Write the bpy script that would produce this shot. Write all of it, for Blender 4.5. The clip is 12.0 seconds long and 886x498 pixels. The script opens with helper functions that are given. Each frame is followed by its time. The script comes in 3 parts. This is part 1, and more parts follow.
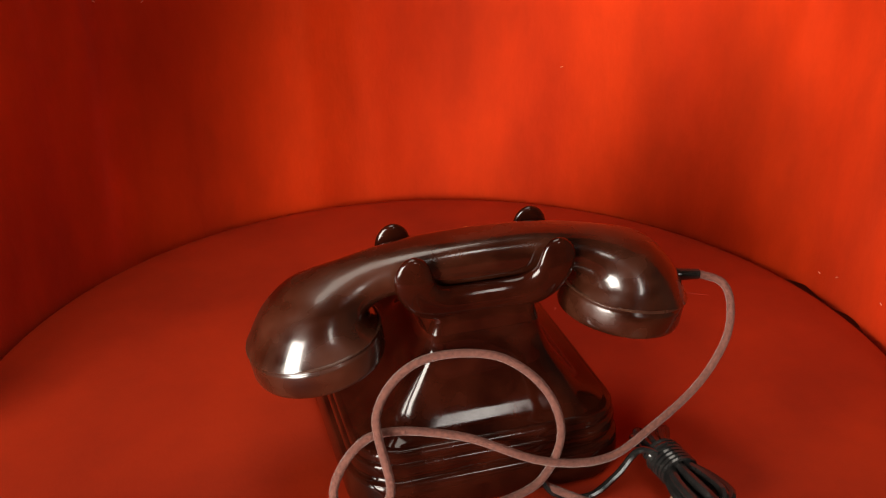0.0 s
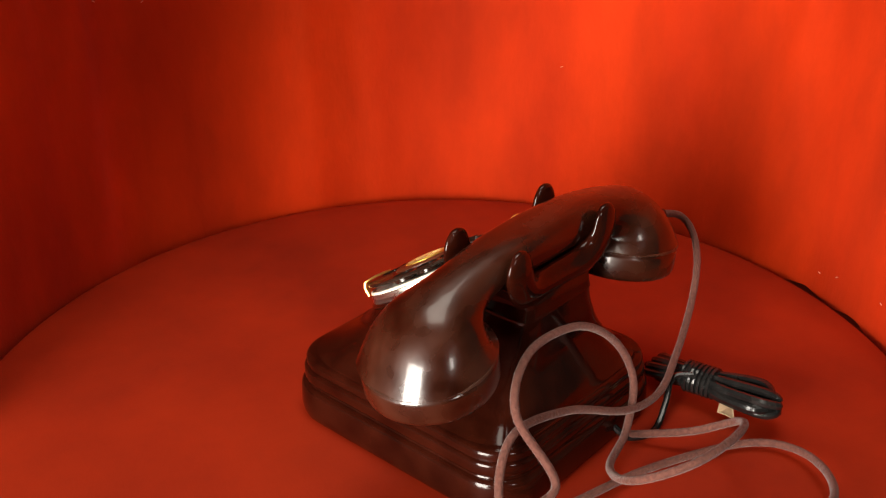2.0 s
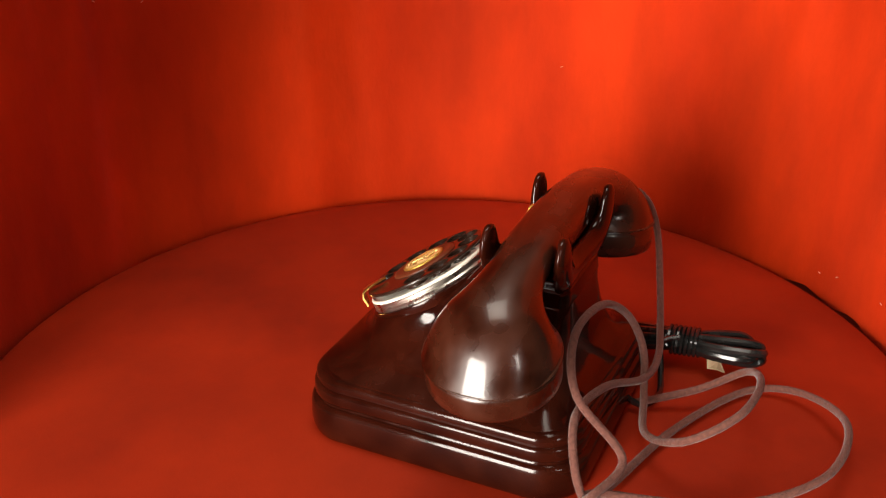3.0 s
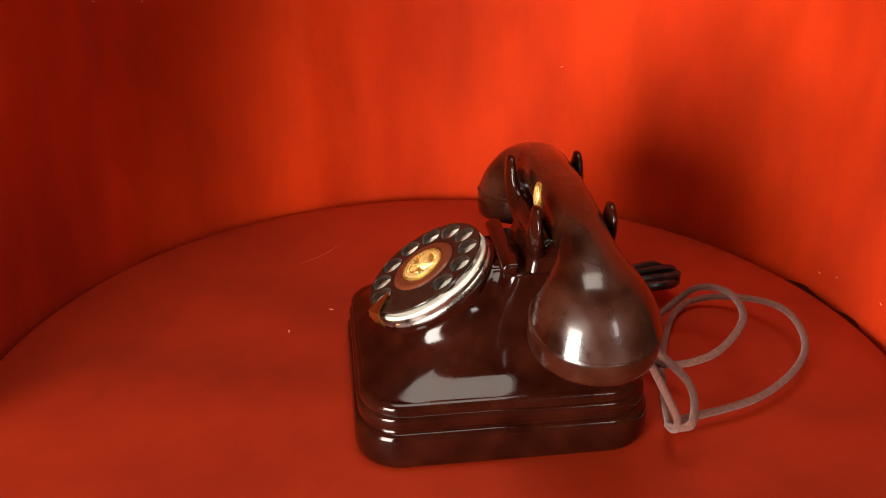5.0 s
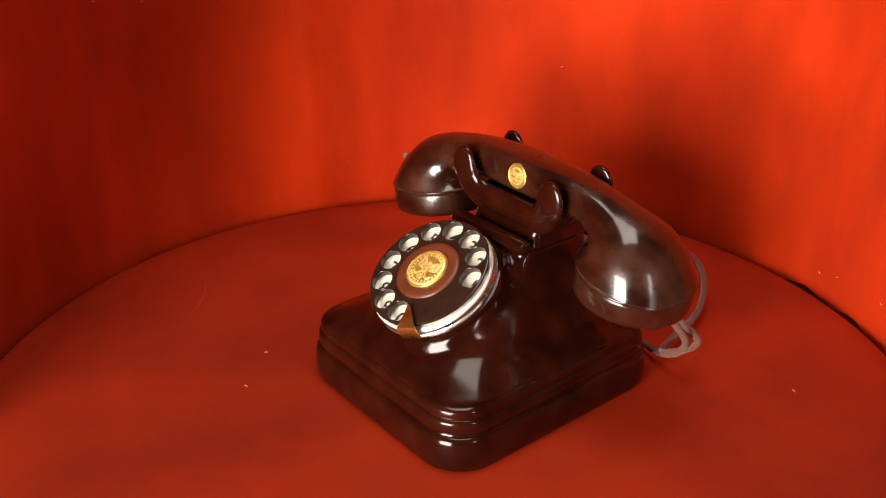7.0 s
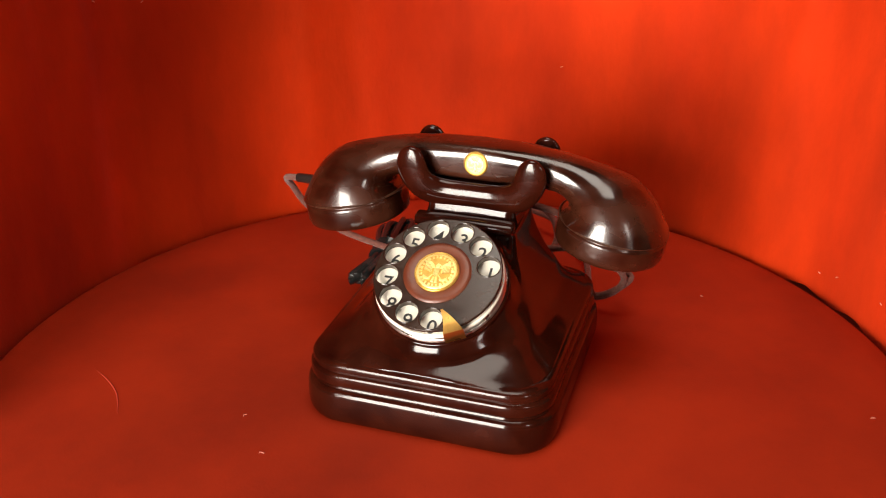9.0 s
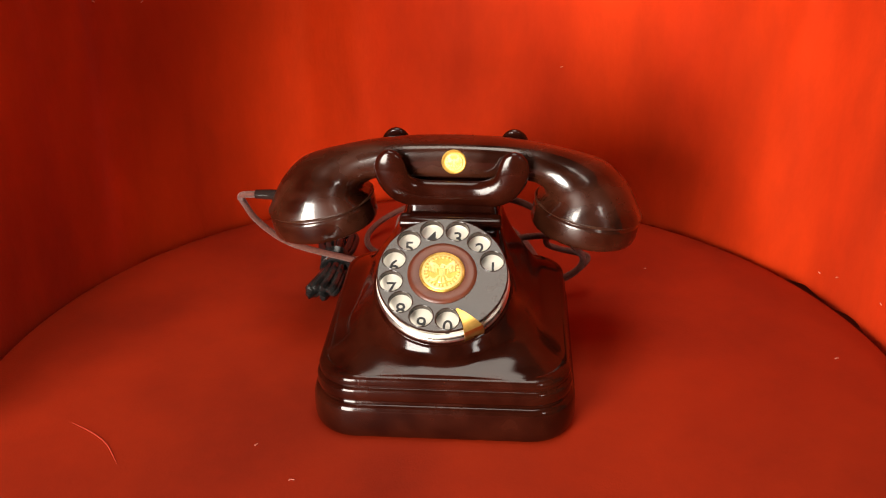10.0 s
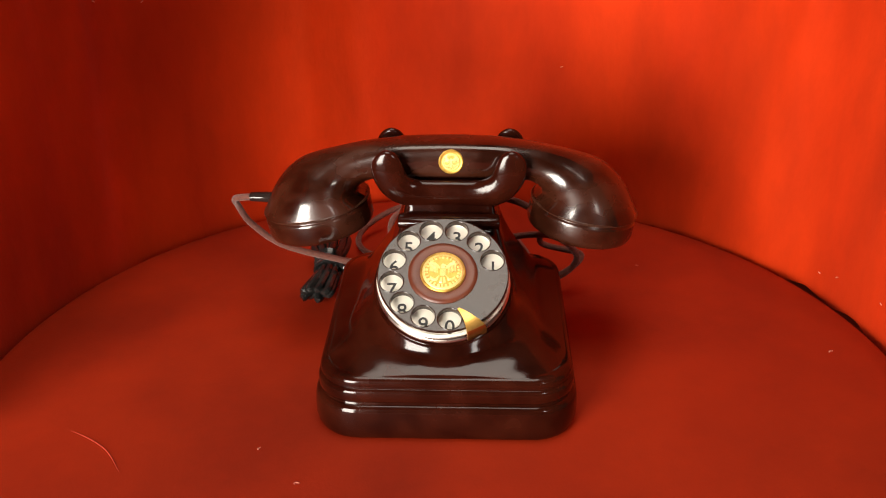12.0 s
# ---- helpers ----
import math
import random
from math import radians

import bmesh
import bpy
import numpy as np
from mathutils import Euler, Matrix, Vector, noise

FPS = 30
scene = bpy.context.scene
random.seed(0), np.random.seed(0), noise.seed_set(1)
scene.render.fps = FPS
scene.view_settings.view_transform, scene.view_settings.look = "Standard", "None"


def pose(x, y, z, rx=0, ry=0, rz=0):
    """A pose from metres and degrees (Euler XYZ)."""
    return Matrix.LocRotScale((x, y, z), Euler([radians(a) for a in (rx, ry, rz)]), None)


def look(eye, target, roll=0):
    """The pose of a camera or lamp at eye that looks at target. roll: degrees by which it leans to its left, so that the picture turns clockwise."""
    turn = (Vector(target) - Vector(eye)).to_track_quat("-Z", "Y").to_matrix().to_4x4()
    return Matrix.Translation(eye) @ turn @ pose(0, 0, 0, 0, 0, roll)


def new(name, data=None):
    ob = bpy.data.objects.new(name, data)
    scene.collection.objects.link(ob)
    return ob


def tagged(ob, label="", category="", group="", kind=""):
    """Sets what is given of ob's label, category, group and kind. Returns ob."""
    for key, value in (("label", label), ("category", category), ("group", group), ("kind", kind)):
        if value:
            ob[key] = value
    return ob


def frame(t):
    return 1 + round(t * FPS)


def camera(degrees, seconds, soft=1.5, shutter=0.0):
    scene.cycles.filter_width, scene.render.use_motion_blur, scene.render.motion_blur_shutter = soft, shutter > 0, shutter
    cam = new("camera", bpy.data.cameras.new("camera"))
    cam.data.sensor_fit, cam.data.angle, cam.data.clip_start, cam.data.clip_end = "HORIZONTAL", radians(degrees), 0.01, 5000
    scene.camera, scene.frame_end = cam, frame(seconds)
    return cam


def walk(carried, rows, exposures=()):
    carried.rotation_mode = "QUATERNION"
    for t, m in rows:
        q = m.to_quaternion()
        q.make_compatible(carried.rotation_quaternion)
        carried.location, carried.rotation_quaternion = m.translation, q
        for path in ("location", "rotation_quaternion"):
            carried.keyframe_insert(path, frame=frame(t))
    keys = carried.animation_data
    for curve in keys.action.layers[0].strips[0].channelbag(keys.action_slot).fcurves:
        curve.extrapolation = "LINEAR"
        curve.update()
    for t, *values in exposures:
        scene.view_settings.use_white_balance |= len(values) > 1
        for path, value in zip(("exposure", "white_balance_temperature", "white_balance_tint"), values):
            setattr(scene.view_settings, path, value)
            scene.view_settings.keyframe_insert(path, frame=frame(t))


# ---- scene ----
# ---------------------------------------------------------------- camera
cam = camera(46.6, 12.0, soft=1.1, shutter=0.4)
CAM_POSE = look((0.0, -0.5424, 0.3704), (0.00048, 0.0, 0.09643), -0.34)
walk(cam, [(0.0, CAM_POSE), (12.0, CAM_POSE)], exposures=[(0.0, -0.15), (1.0, -0.15), (2.5, -0.04), (6.5, 0.0), (9.0, 0.06), (10.0, 0.03), (10.6, -0.05), (12.0, -0.06)])

# ---------------------------------------------------------------- light
WINDOW_Y = -1.3
SKY_X, SKY_Y = 0.0, -0.06
world = bpy.data.worlds.new("sky")
scene.world = world
world.use_nodes = True
sky = world.node_tree.nodes.new("ShaderNodeTexSky")
sky.sky_type, sky.sun_disc = "NISHITA", False
sky.sun_elevation, sky.sun_rotation = radians(35), radians(200)
world.node_tree.links.new(sky.outputs[0], world.node_tree.nodes["Background"].inputs[0])
world.node_tree.nodes["Background"].inputs[1].default_value = 0.1


def window_light(name, x, z, width, height, watts, colour):
    """Daylight standing in the opening of a window, shining into the room."""
    data = bpy.data.lights.new(name, "AREA")
    data.shape, data.size, data.size_y, data.energy, data.color = "RECTANGLE", width, height, watts, colour
    ob = new(name, data)
    ob.matrix_world = look((x, WINDOW_Y + 0.02, z), (0.0, 0.05, 0.1))
    return ob


window_light("daylight_tall_window", -0.79, 0.30, 0.64, 0.90, 64.0, (1.0, 0.92, 0.82))
window_light("daylight_small_window", 0.80, 0.75, 0.16, 0.40, 2.9, (1.0, 0.93, 0.85))
# a skylight over the table
data = bpy.data.lights.new("daylight_skylight", "AREA")
data.shape, data.size, data.size_y, data.energy, data.color = "RECTANGLE", 0.75, 0.85, 11.9, (1.0, 0.90, 0.76)
new("daylight_skylight", data).matrix_world = look((SKY_X, SKY_Y, 1.66), (SKY_X, SKY_Y + 0.0001, 0.0))

# ---------------------------------------------------------------- materials


def material(name, colour, rough=0.5, metal=0.0, second=None, scale=40.0, detail=4.0, bump=0.0, bump_scale=300.0,
             coat=0.0, coat_rough=0.06, stretch=(1, 1, 1), rough_vary=0.0, sheen=0.0, specular=0.5, stain=0.0, stain_scale=5.0):
    m = bpy.data.materials.new(name)
    m.use_nodes = True
    nodes, links = m.node_tree.nodes, m.node_tree.links
    b = nodes["Principled BSDF"]
    b.inputs["Base Color"].default_value = (*colour, 1)
    b.inputs["Roughness"].default_value = rough
    b.inputs["Metallic"].default_value = metal
    b.inputs["Coat Weight"].default_value = coat
    b.inputs["Coat Roughness"].default_value = coat_rough
    b.inputs["Sheen Weight"].default_value = sheen
    b.inputs["Sheen Roughness"].default_value = 0.4
    b.inputs["Specular IOR Level"].default_value = specular
    coord = nodes.new("ShaderNodeTexCoord")
    mapping = nodes.new("ShaderNodeMapping")
    mapping.inputs["Scale"].default_value = stretch
    links.new(coord.outputs["Object"], mapping.inputs["Vector"])
    if second:
        n = nodes.new("ShaderNodeTexNoise")
        n.inputs["Scale"].default_value, n.inputs["Detail"].default_value = scale, detail
        links.new(mapping.outputs[0], n.inputs["Vector"])
        ramp = nodes.new("ShaderNodeValToRGB")
        ramp.color_ramp.elements[0].position, ramp.color_ramp.elements[1].position = 0.35, 0.68
        ramp.color_ramp.elements[0].color, ramp.color_ramp.elements[1].color = (*colour, 1), (*second, 1)
        links.new(n.outputs["Fac"], ramp.inputs[0])
        links.new(ramp.outputs[0], b.inputs["Base Color"])
        if stain:
            n3 = nodes.new("ShaderNodeTexNoise")
            n3.inputs["Scale"].default_value, n3.inputs["Detail"].default_value, n3.inputs["Roughness"].default_value = stain_scale, 7.0, 0.65
            links.new(mapping.outputs[0], n3.inputs["Vector"])
            span = nodes.new("ShaderNodeMapRange")
            span.inputs["From Min"].default_value, span.inputs["From Max"].default_value = 0.35, 0.65
            span.inputs["To Min"].default_value, span.inputs["To Max"].default_value = 1.0 - stain, 1.0
            links.new(n3.outputs["Fac"], span.inputs["Value"])
            mix = nodes.new("ShaderNodeMix")
            mix.data_type, mix.blend_type = "RGBA", "MULTIPLY"
            mix.inputs["Factor"].default_value = 1.0
            links.new(ramp.outputs[0], mix.inputs["A"])
            links.new(span.outputs[0], mix.inputs["B"])
            links.new(mix.outputs["Result"], b.inputs["Base Color"])
        if rough_vary:
            r = nodes.new("ShaderNodeMapRange")
            r.inputs["From Min"].default_value, r.inputs["From Max"].default_value = 0.33, 0.70
            r.inputs["To Min"].default_value, r.inputs["To Max"].default_value = rough, rough + rough_vary
            links.new(n.outputs["Fac"], r.inputs["Value"])
            links.new(r.outputs[0], b.inputs["Roughness"])
    if bump:
        n2 = nodes.new("ShaderNodeTexNoise")
        n2.inputs["Scale"].default_value, n2.inputs["Detail"].default_value = bump_scale, 5.0
        links.new(mapping.outputs[0], n2.inputs["Vector"])
        bp = nodes.new("ShaderNodeBump")
        bp.inputs["Strength"].default_value, bp.inputs["Distance"].default_value = bump, 0.002
        links.new(n2.outputs["Fac"], bp.inputs["Height"])
        links.new(bp.outputs[0], b.inputs["Normal"])
    return m


BAKELITE = material("bakelite", (0.012, 0.0019, 0.0009), 0.07, second=(0.028, 0.0048, 0.0020), scale=48, rough_vary=0.13,
                    bump=0.07, bump_scale=45, coat=0.10, coat_rough=0.04, specular=0.30)
HANDSET_BAKELITE = material("handset_bakelite", (0.014, 0.0028, 0.0012), 0.13, second=(0.046, 0.0118, 0.0050), scale=46,
                            rough_vary=0.27, bump=0.14, bump_scale=45, stretch=(0.6, 1, 1), coat=0.40, coat_rough=0.045)
WORN_EDGE = material("worn_bakelite_edge", (0.050, 0.020, 0.011), 0.25, second=(0.028, 0.009, 0.005), scale=120, rough_vary=0.1)
BLACK_BAKELITE = material("black_bakelite", (0.012, 0.010, 0.009), 0.12, second=(0.02, 0.014, 0.012), scale=60, coat=0.2)
WHEEL = material("finger_wheel", (0.016, 0.007, 0.0045), 0.14, second=(0.026, 0.012, 0.0075), scale=90, rough_vary=0.1)
HUB = material("hub_brown", (0.085, 0.018, 0.007), 0.38, second=(0.12, 0.028, 0.010), scale=70)
ENAMEL = material("cream_enamel", (0.74, 0.69, 0.58), 0.3, second=(0.82, 0.78, 0.67), scale=80)
INK = material("black_ink", (0.015, 0.013, 0.012), 0.5)
CHROME = material("worn_chrome", (0.62, 0.58, 0.52), 0.22, metal=1.0, second=(0.5, 0.45, 0.4), scale=120, rough_vary=0.2)
GOLD = material("gilt", (1.0, 0.78, 0.33), 0.40, metal=0.7, second=(0.95, 0.66, 0.22), scale=300, rough_vary=0.15, bump=0.2,
                bump_scale=600)
BRASS = material("brass", (0.78, 0.45, 0.12), 0.25, metal=1.0, second=(0.6, 0.33, 0.08), scale=150, rough_vary=0.15)
CORD = material("braided_cord", (0.095, 0.029, 0.019), 0.85, second=(0.155, 0.053, 0.036), scale=500, bump=0.6, bump_scale=900,
                sheen=0.2)
RUBBER = material("black_wire", (0.007, 0.007, 0.007), 0.16, second=(0.018, 0.017, 0.016), scale=100)
PAPER = material("brown_paper", (0.42, 0.27, 0.16), 0.8, second=(0.5, 0.34, 0.2), scale=200)
GREY_METAL = material("grey_metal", (0.35, 0.34, 0.33), 0.3, metal=1.0)
CURTAIN = material("red_cloth", (0.42, 0.022, 0.0018), 0.75, second=(0.56, 0.034, 0.0026), scale=9, detail=6, bump=0.12,
                   bump_scale=420, stretch=(1, 1, 0.4), sheen=0.06, specular=0.08, stain=0.28, stain_scale=13)
DISC_CLOTH = material("red_disc_cloth", (0.26, 0.0150, 0.0018), 0.62, second=(0.34, 0.0210, 0.0024), scale=12, detail=6, bump=0.08,
                      bump_scale=700, specular=0.18, stain=0.2, stain_scale=9)
LINT = material("lint", (0.50, 0.17, 0.11), 0.9)
SCUFF = material("pink_thread", (0.36, 0.028, 0.009), 0.8)
# tarnished gilt under the relief, darkened to paint in shade between raised parts
GILT_SHADE = material("shaded_tarnished_gilt", (0.50, 0.29, 0.05), 0.36, metal=0.8, second=(0.74, 0.47, 0.11), scale=260, rough_vary=0.2)
PLASTER = material("dim_plaster", (0.070, 0.050, 0.040), 0.9, second=(0.085, 0.062, 0.05), scale=3, bump=0.1, bump_scale=120)
WOOD = material("floor_wood", (0.16, 0.09, 0.05), 0.5, second=(0.24, 0.14, 0.08), scale=8, stretch=(1, 12, 1))
PAINT = material("white_paint", (0.75, 0.74, 0.70), 0.5, second=(0.8, 0.79, 0.75), scale=20)

# ---------------------------------------------------------------- building helpers


def link_mesh(name, bm, mat, smooth=True):
    me = bpy.data.meshes.new(name)
    bmesh.ops.recalc_face_normals(bm, faces=bm.faces)
    bm.to_mesh(me)
    bm.free()
    me.materials.append(mat)
    if smooth:
        me.polygons.foreach_set("use_smooth", [True] * len(me.polygons))
        me.set_sharp_from_angle(angle=radians(42))
    return new(name, me)


def part(name, bm, mat, parent, label="", at=None, smooth=True):
    ob = link_mesh(name, bm, mat, smooth)
    ob.parent = parent
    if at is not None:
        ob.matrix_basis = at
    return tagged(ob, label)


def loft(bm, rings, cap=True):
    """Skin a list of equal closed rings of points."""
    rows = [[bm.verts.new(p) for p in ring] for ring in rings]
    n = len(rows[0])
    for a, b in zip(rows, rows[1:]):
        for i in range(n):
            bm.faces.new((a[i], a[(i + 1) % n], b[(i + 1) % n], b[i]))
    if cap:
        bm.faces.new(rows[0])
        bm.faces.new(rows[-1])
    return rows


def rounded_rect(hx, y0, y1, r, z, steps=8):
    pts = []
    for cx, cy, a0 in ((hx - r, y1 - r, 0), (-hx + r, y1 - r, 90), (-hx + r, y0 + r, 180), (hx - r, y0 + r, 270)):
        for k in range(steps + 1):
            a = radians(a0 + 90 * k / steps)
            pts.append(Vector((cx + r * math.cos(a), cy + r * math.sin(a), z)))
    return pts


def smooth_rows(rows, steps):
    """Catmull-Rom through rows of equal length."""
    rows = [np.array(r, float) for r in rows]
    out = []
    for i in range(len(rows) - 1):
        p0, p1, p2, p3 = rows[max(i - 1, 0)], rows[i], rows[i + 1], rows[min(i + 2, len(rows) - 1)]
        for k in range(steps):
            t = k / steps
            out.append(0.5 * (2 * p1 + (p2 - p0) * t + (2 * p0 - 5 * p1 + 4 * p2 - p3) * t * t + (3 * p1 - p0 - 3 * p2 + p3) * t ** 3))
    out.append(rows[-1])
    return out


def tube(bm, points, radius, sides=10, steps=8, taper=None):
    """A round tube along a smooth path."""
    path = [Vector(p) for p in smooth_rows(points, steps)]
    up = Vector((0.1, 0.2, 1)).normalized()
    rings = []
    for i, p in enumerate(path):
        d = (path[min(i + 1, len(path) - 1)] - path[max(i - 1, 0)]).normalized()
        u = (up - d * up.dot(d)).normalized()
        up = u
        v = d.cross(u)
        r = radius if taper is None else radius * taper(i / (len(path) - 1))
        rings.append([p + r * (math.cos(2 * math.pi * k / sides) * u + math.sin(2 * math.pi * k / sides) * v) for k in range(sides)])
    loft(bm, rings)


def turned(bm, profile, sides=64, m=None, cap=True):
    """A body of revolution round z from (radius, z) pairs."""
    rings = [[Vector((r * math.cos(2 * math.pi * k / sides), r * math.sin(2 * math.pi * k / sides), z)) for k in range(sides)] for r, z in profile]
    if m is not None:
        rings = [[m @ p for p in ring] for ring in rings]
    loft(bm, rings, cap)


def box(bm, x0, x1, y0, y1, z0, z1, bevel=0.0):
    made = bmesh.ops.create_cube(bm, size=1.0, matrix=Matrix.Translation(((x0 + x1) / 2, (y0 + y1) / 2, (z0 + z1) / 2)) @ Matrix.Diagonal((x1 - x0, y1 - y0, z1 - z0, 1)))
    if bevel:
        edges = list({e for v in made["verts"] for e in v.link_edges})
        bmesh.ops.bevel(bm, geom=edges, offset=bevel, segments=2, affect="EDGES")


# ---------------------------------------------------------------- the room
FLOOR_Z, CEILING_Z = -0.76, 1.65


def room():
    bm = bmesh.new()
    box(bm, -1.7, 1.7, -1.5, 1.7, FLOOR_Z - 0.05, FLOOR_Z)
    tagged(link_mesh("floor", bm, WOOD, False), "brown wooden room floor", "floor", kind="structure")
    bm = bmesh.new()
    for b in ((-1.7, SKY_X - 0.39, -1.5, 1.7), (SKY_X + 0.39, 1.7, -1.5, 1.7), (SKY_X - 0.39, SKY_X + 0.39, -1.5, SKY_Y - 0.44),
              (SKY_X - 0.39, SKY_X + 0.39, SKY_Y + 0.44, 1.7)):
        box(bm, *b, CEILING_Z, CEILING_Z + 0.05)
    tagged(link_mesh("ceiling", bm, PLASTER, False), "dim plaster ceiling with a square skylight", "ceiling", kind="structure")
    bm = bmesh.new()
    for b in ((SKY_X - 0.42, SKY_X - 0.39, SKY_Y - 0.47, SKY_Y + 0.47), (SKY_X + 0.39, SKY_X + 0.42, SKY_Y - 0.47, SKY_Y + 0.47),
              (SKY_X - 0.39, SKY_X + 0.39, SKY_Y - 0.47, SKY_Y - 0.44), (SKY_X - 0.39, SKY_X + 0.39, SKY_Y + 0.44, SKY_Y + 0.47)):
        box(bm, *b, CEILING_Z - 0.03, CEILING_Z - 0.002)
    tagged(link_mesh("window_3", bm, WOOD, False), "wooden frame round the skylight", "skylight", kind="structure")
    for name, b in (("wall_north", (-1.7, 1.7, 1.6, 1.7)), ("wall_east", (1.6, 1.7, -1.3, 1.6)), ("wall_west", (-1.7, -1.6, -1.3, 1.6))):
        bm = bmesh.new()
        box(bm, *b, FLOOR_Z, CEILING_Z)
        tagged(link_mesh(name, bm, PLASTER, False), "plain dim plaster room wall", "wall", kind="structure")
    # the south wall is pierced by two windows
    bm = bmesh.new()
    y0, y1 = -1.42, WINDOW_Y
    xs = [(-1.7, -1.14), (-0.40, 0.7), (0.9, 1.7)]
    for a, b in xs:
        box(bm, a, b, y0, y1, FLOOR_Z, CEILING_Z)
    for a, b, z0, z1 in ((-1.14, -0.40, -0.18, 0.84), (0.7, 0.9, 0.53, 0.97)):
        box(bm, a, b, y0, y1, FLOOR_Z, z0)
        box(bm, a, b, y0, y1, z1, CEILING_Z)
    tagged(link_mesh("wall_south", bm, PLASTER, False), "dim plaster wall with two tall windows", "wall", kind="structure")
    for k, (a, b, z0, z1) in enumerate(((-1.14, -0.40, -0.18, 0.84), (0.7, 0.9, 0.53, 0.97))):
        bm = bmesh.new()
        y = -1.38
        for q in ((a, a + 0.03, z0, z1), (b - 0.03, b, z0, z1), (a + 0.03, b - 0.03, z0, z0 + 0.03), (a + 0.03, b - 0.03, z1 - 0.03, z1)):
            box(bm, q[0], q[1], y - 0.02, y + 0.02, q[2], q[3])
        tagged(link_mesh("window_%d" % (k + 1), bm, PAINT, False), "white painted window frame", "window", kind="structure")


def display_table():
    table = tagged(new("display_table"), "round table covered in red cloth under the turntable", "table")
    table.location = (0, 0, FLOOR_Z)
    top = -FLOOR_Z - 0.022
    bm = bmesh.new()
    turned(bm, [(0.40, top - 0.03), (0.405, top - 0.027), (0.405, top - 0.004), (0.40, top)], 96)
    part("tabletop", bm, DISC_CLOTH, table)
    bm = bmesh.new()
    turned(bm, [(0.20, 0.0), (0.20, 0.02), (0.05, 0.05), (0.04, 0.1), (0.04, top - 0.06), (0.08, top - 0.03)], 32)
    part("pedestal", bm, WOOD, table)


DISC_R = 0.2992


def turntable():
    table = tagged(new("turntable"), "round flat turntable covered in red cloth", "turntable")
    table.location = (0.0, 0.0, -0.022)
    bm = bmesh.new()
    turned(bm, [(0.10, 0.0), (0.10, 0.008)], 48)
    part("bearing", bm, GREY_METAL, table)
    bm = bmesh.new()
    prof = [(DISC_R - 0.003, 0.008), (DISC_R - 0.0006, 0.0095), (DISC_R, 0.0115), (DISC_R, 0.0160), (DISC_R - 0.0008, 0.0172), (DISC_R - 0.003, 0.0180)]
    turned(bm, prof + [(0.285, 0.0195), (0.265, 0.0209), (0.24, 0.0217), (0.215, 0.022), (0.1, 0.022), (0.02, 0.022)], 160)
    part("disc", bm, DISC_CLOTH, table, "matt red cloth-covered disc")
    for k, (x, y, length, turn) in enumerate(((-0.081, -0.0945, 0.003, 20), (-0.1066, -0.0638, 0.0022, 80), (0.2583, 0.0378, 0.003, 40), (0.15, 0.16, 0.002, 0))):
        bm = bmesh.new()
        m = pose(x, y, 0.0224, 0, 0, turn)
        tube(bm, [m @ Vector((q * length - length / 2, 0.0006 * math.sin(q * 5), 0.0 if x < 0.2 else -0.0012)) for q in (0, 0.3, 0.6, 1)], 0.0003, 6, 3)
        part("lint", bm, LINT, table, "pale speck of lint")
    bm = bmesh.new()
    tube(bm, [(-0.2213, -0.0449, 0.02185), (-0.2069, -0.0537, 0.0220), (-0.1936, -0.0655, 0.0221), (-0.1821, -0.0833, 0.0221)], 0.00035, 6, 6, lambda t: 0.3 + math.sin(math.pi * t))
    part("thread", bm, SCUFF, table, "thin pinkish thread on the cloth")
    return table


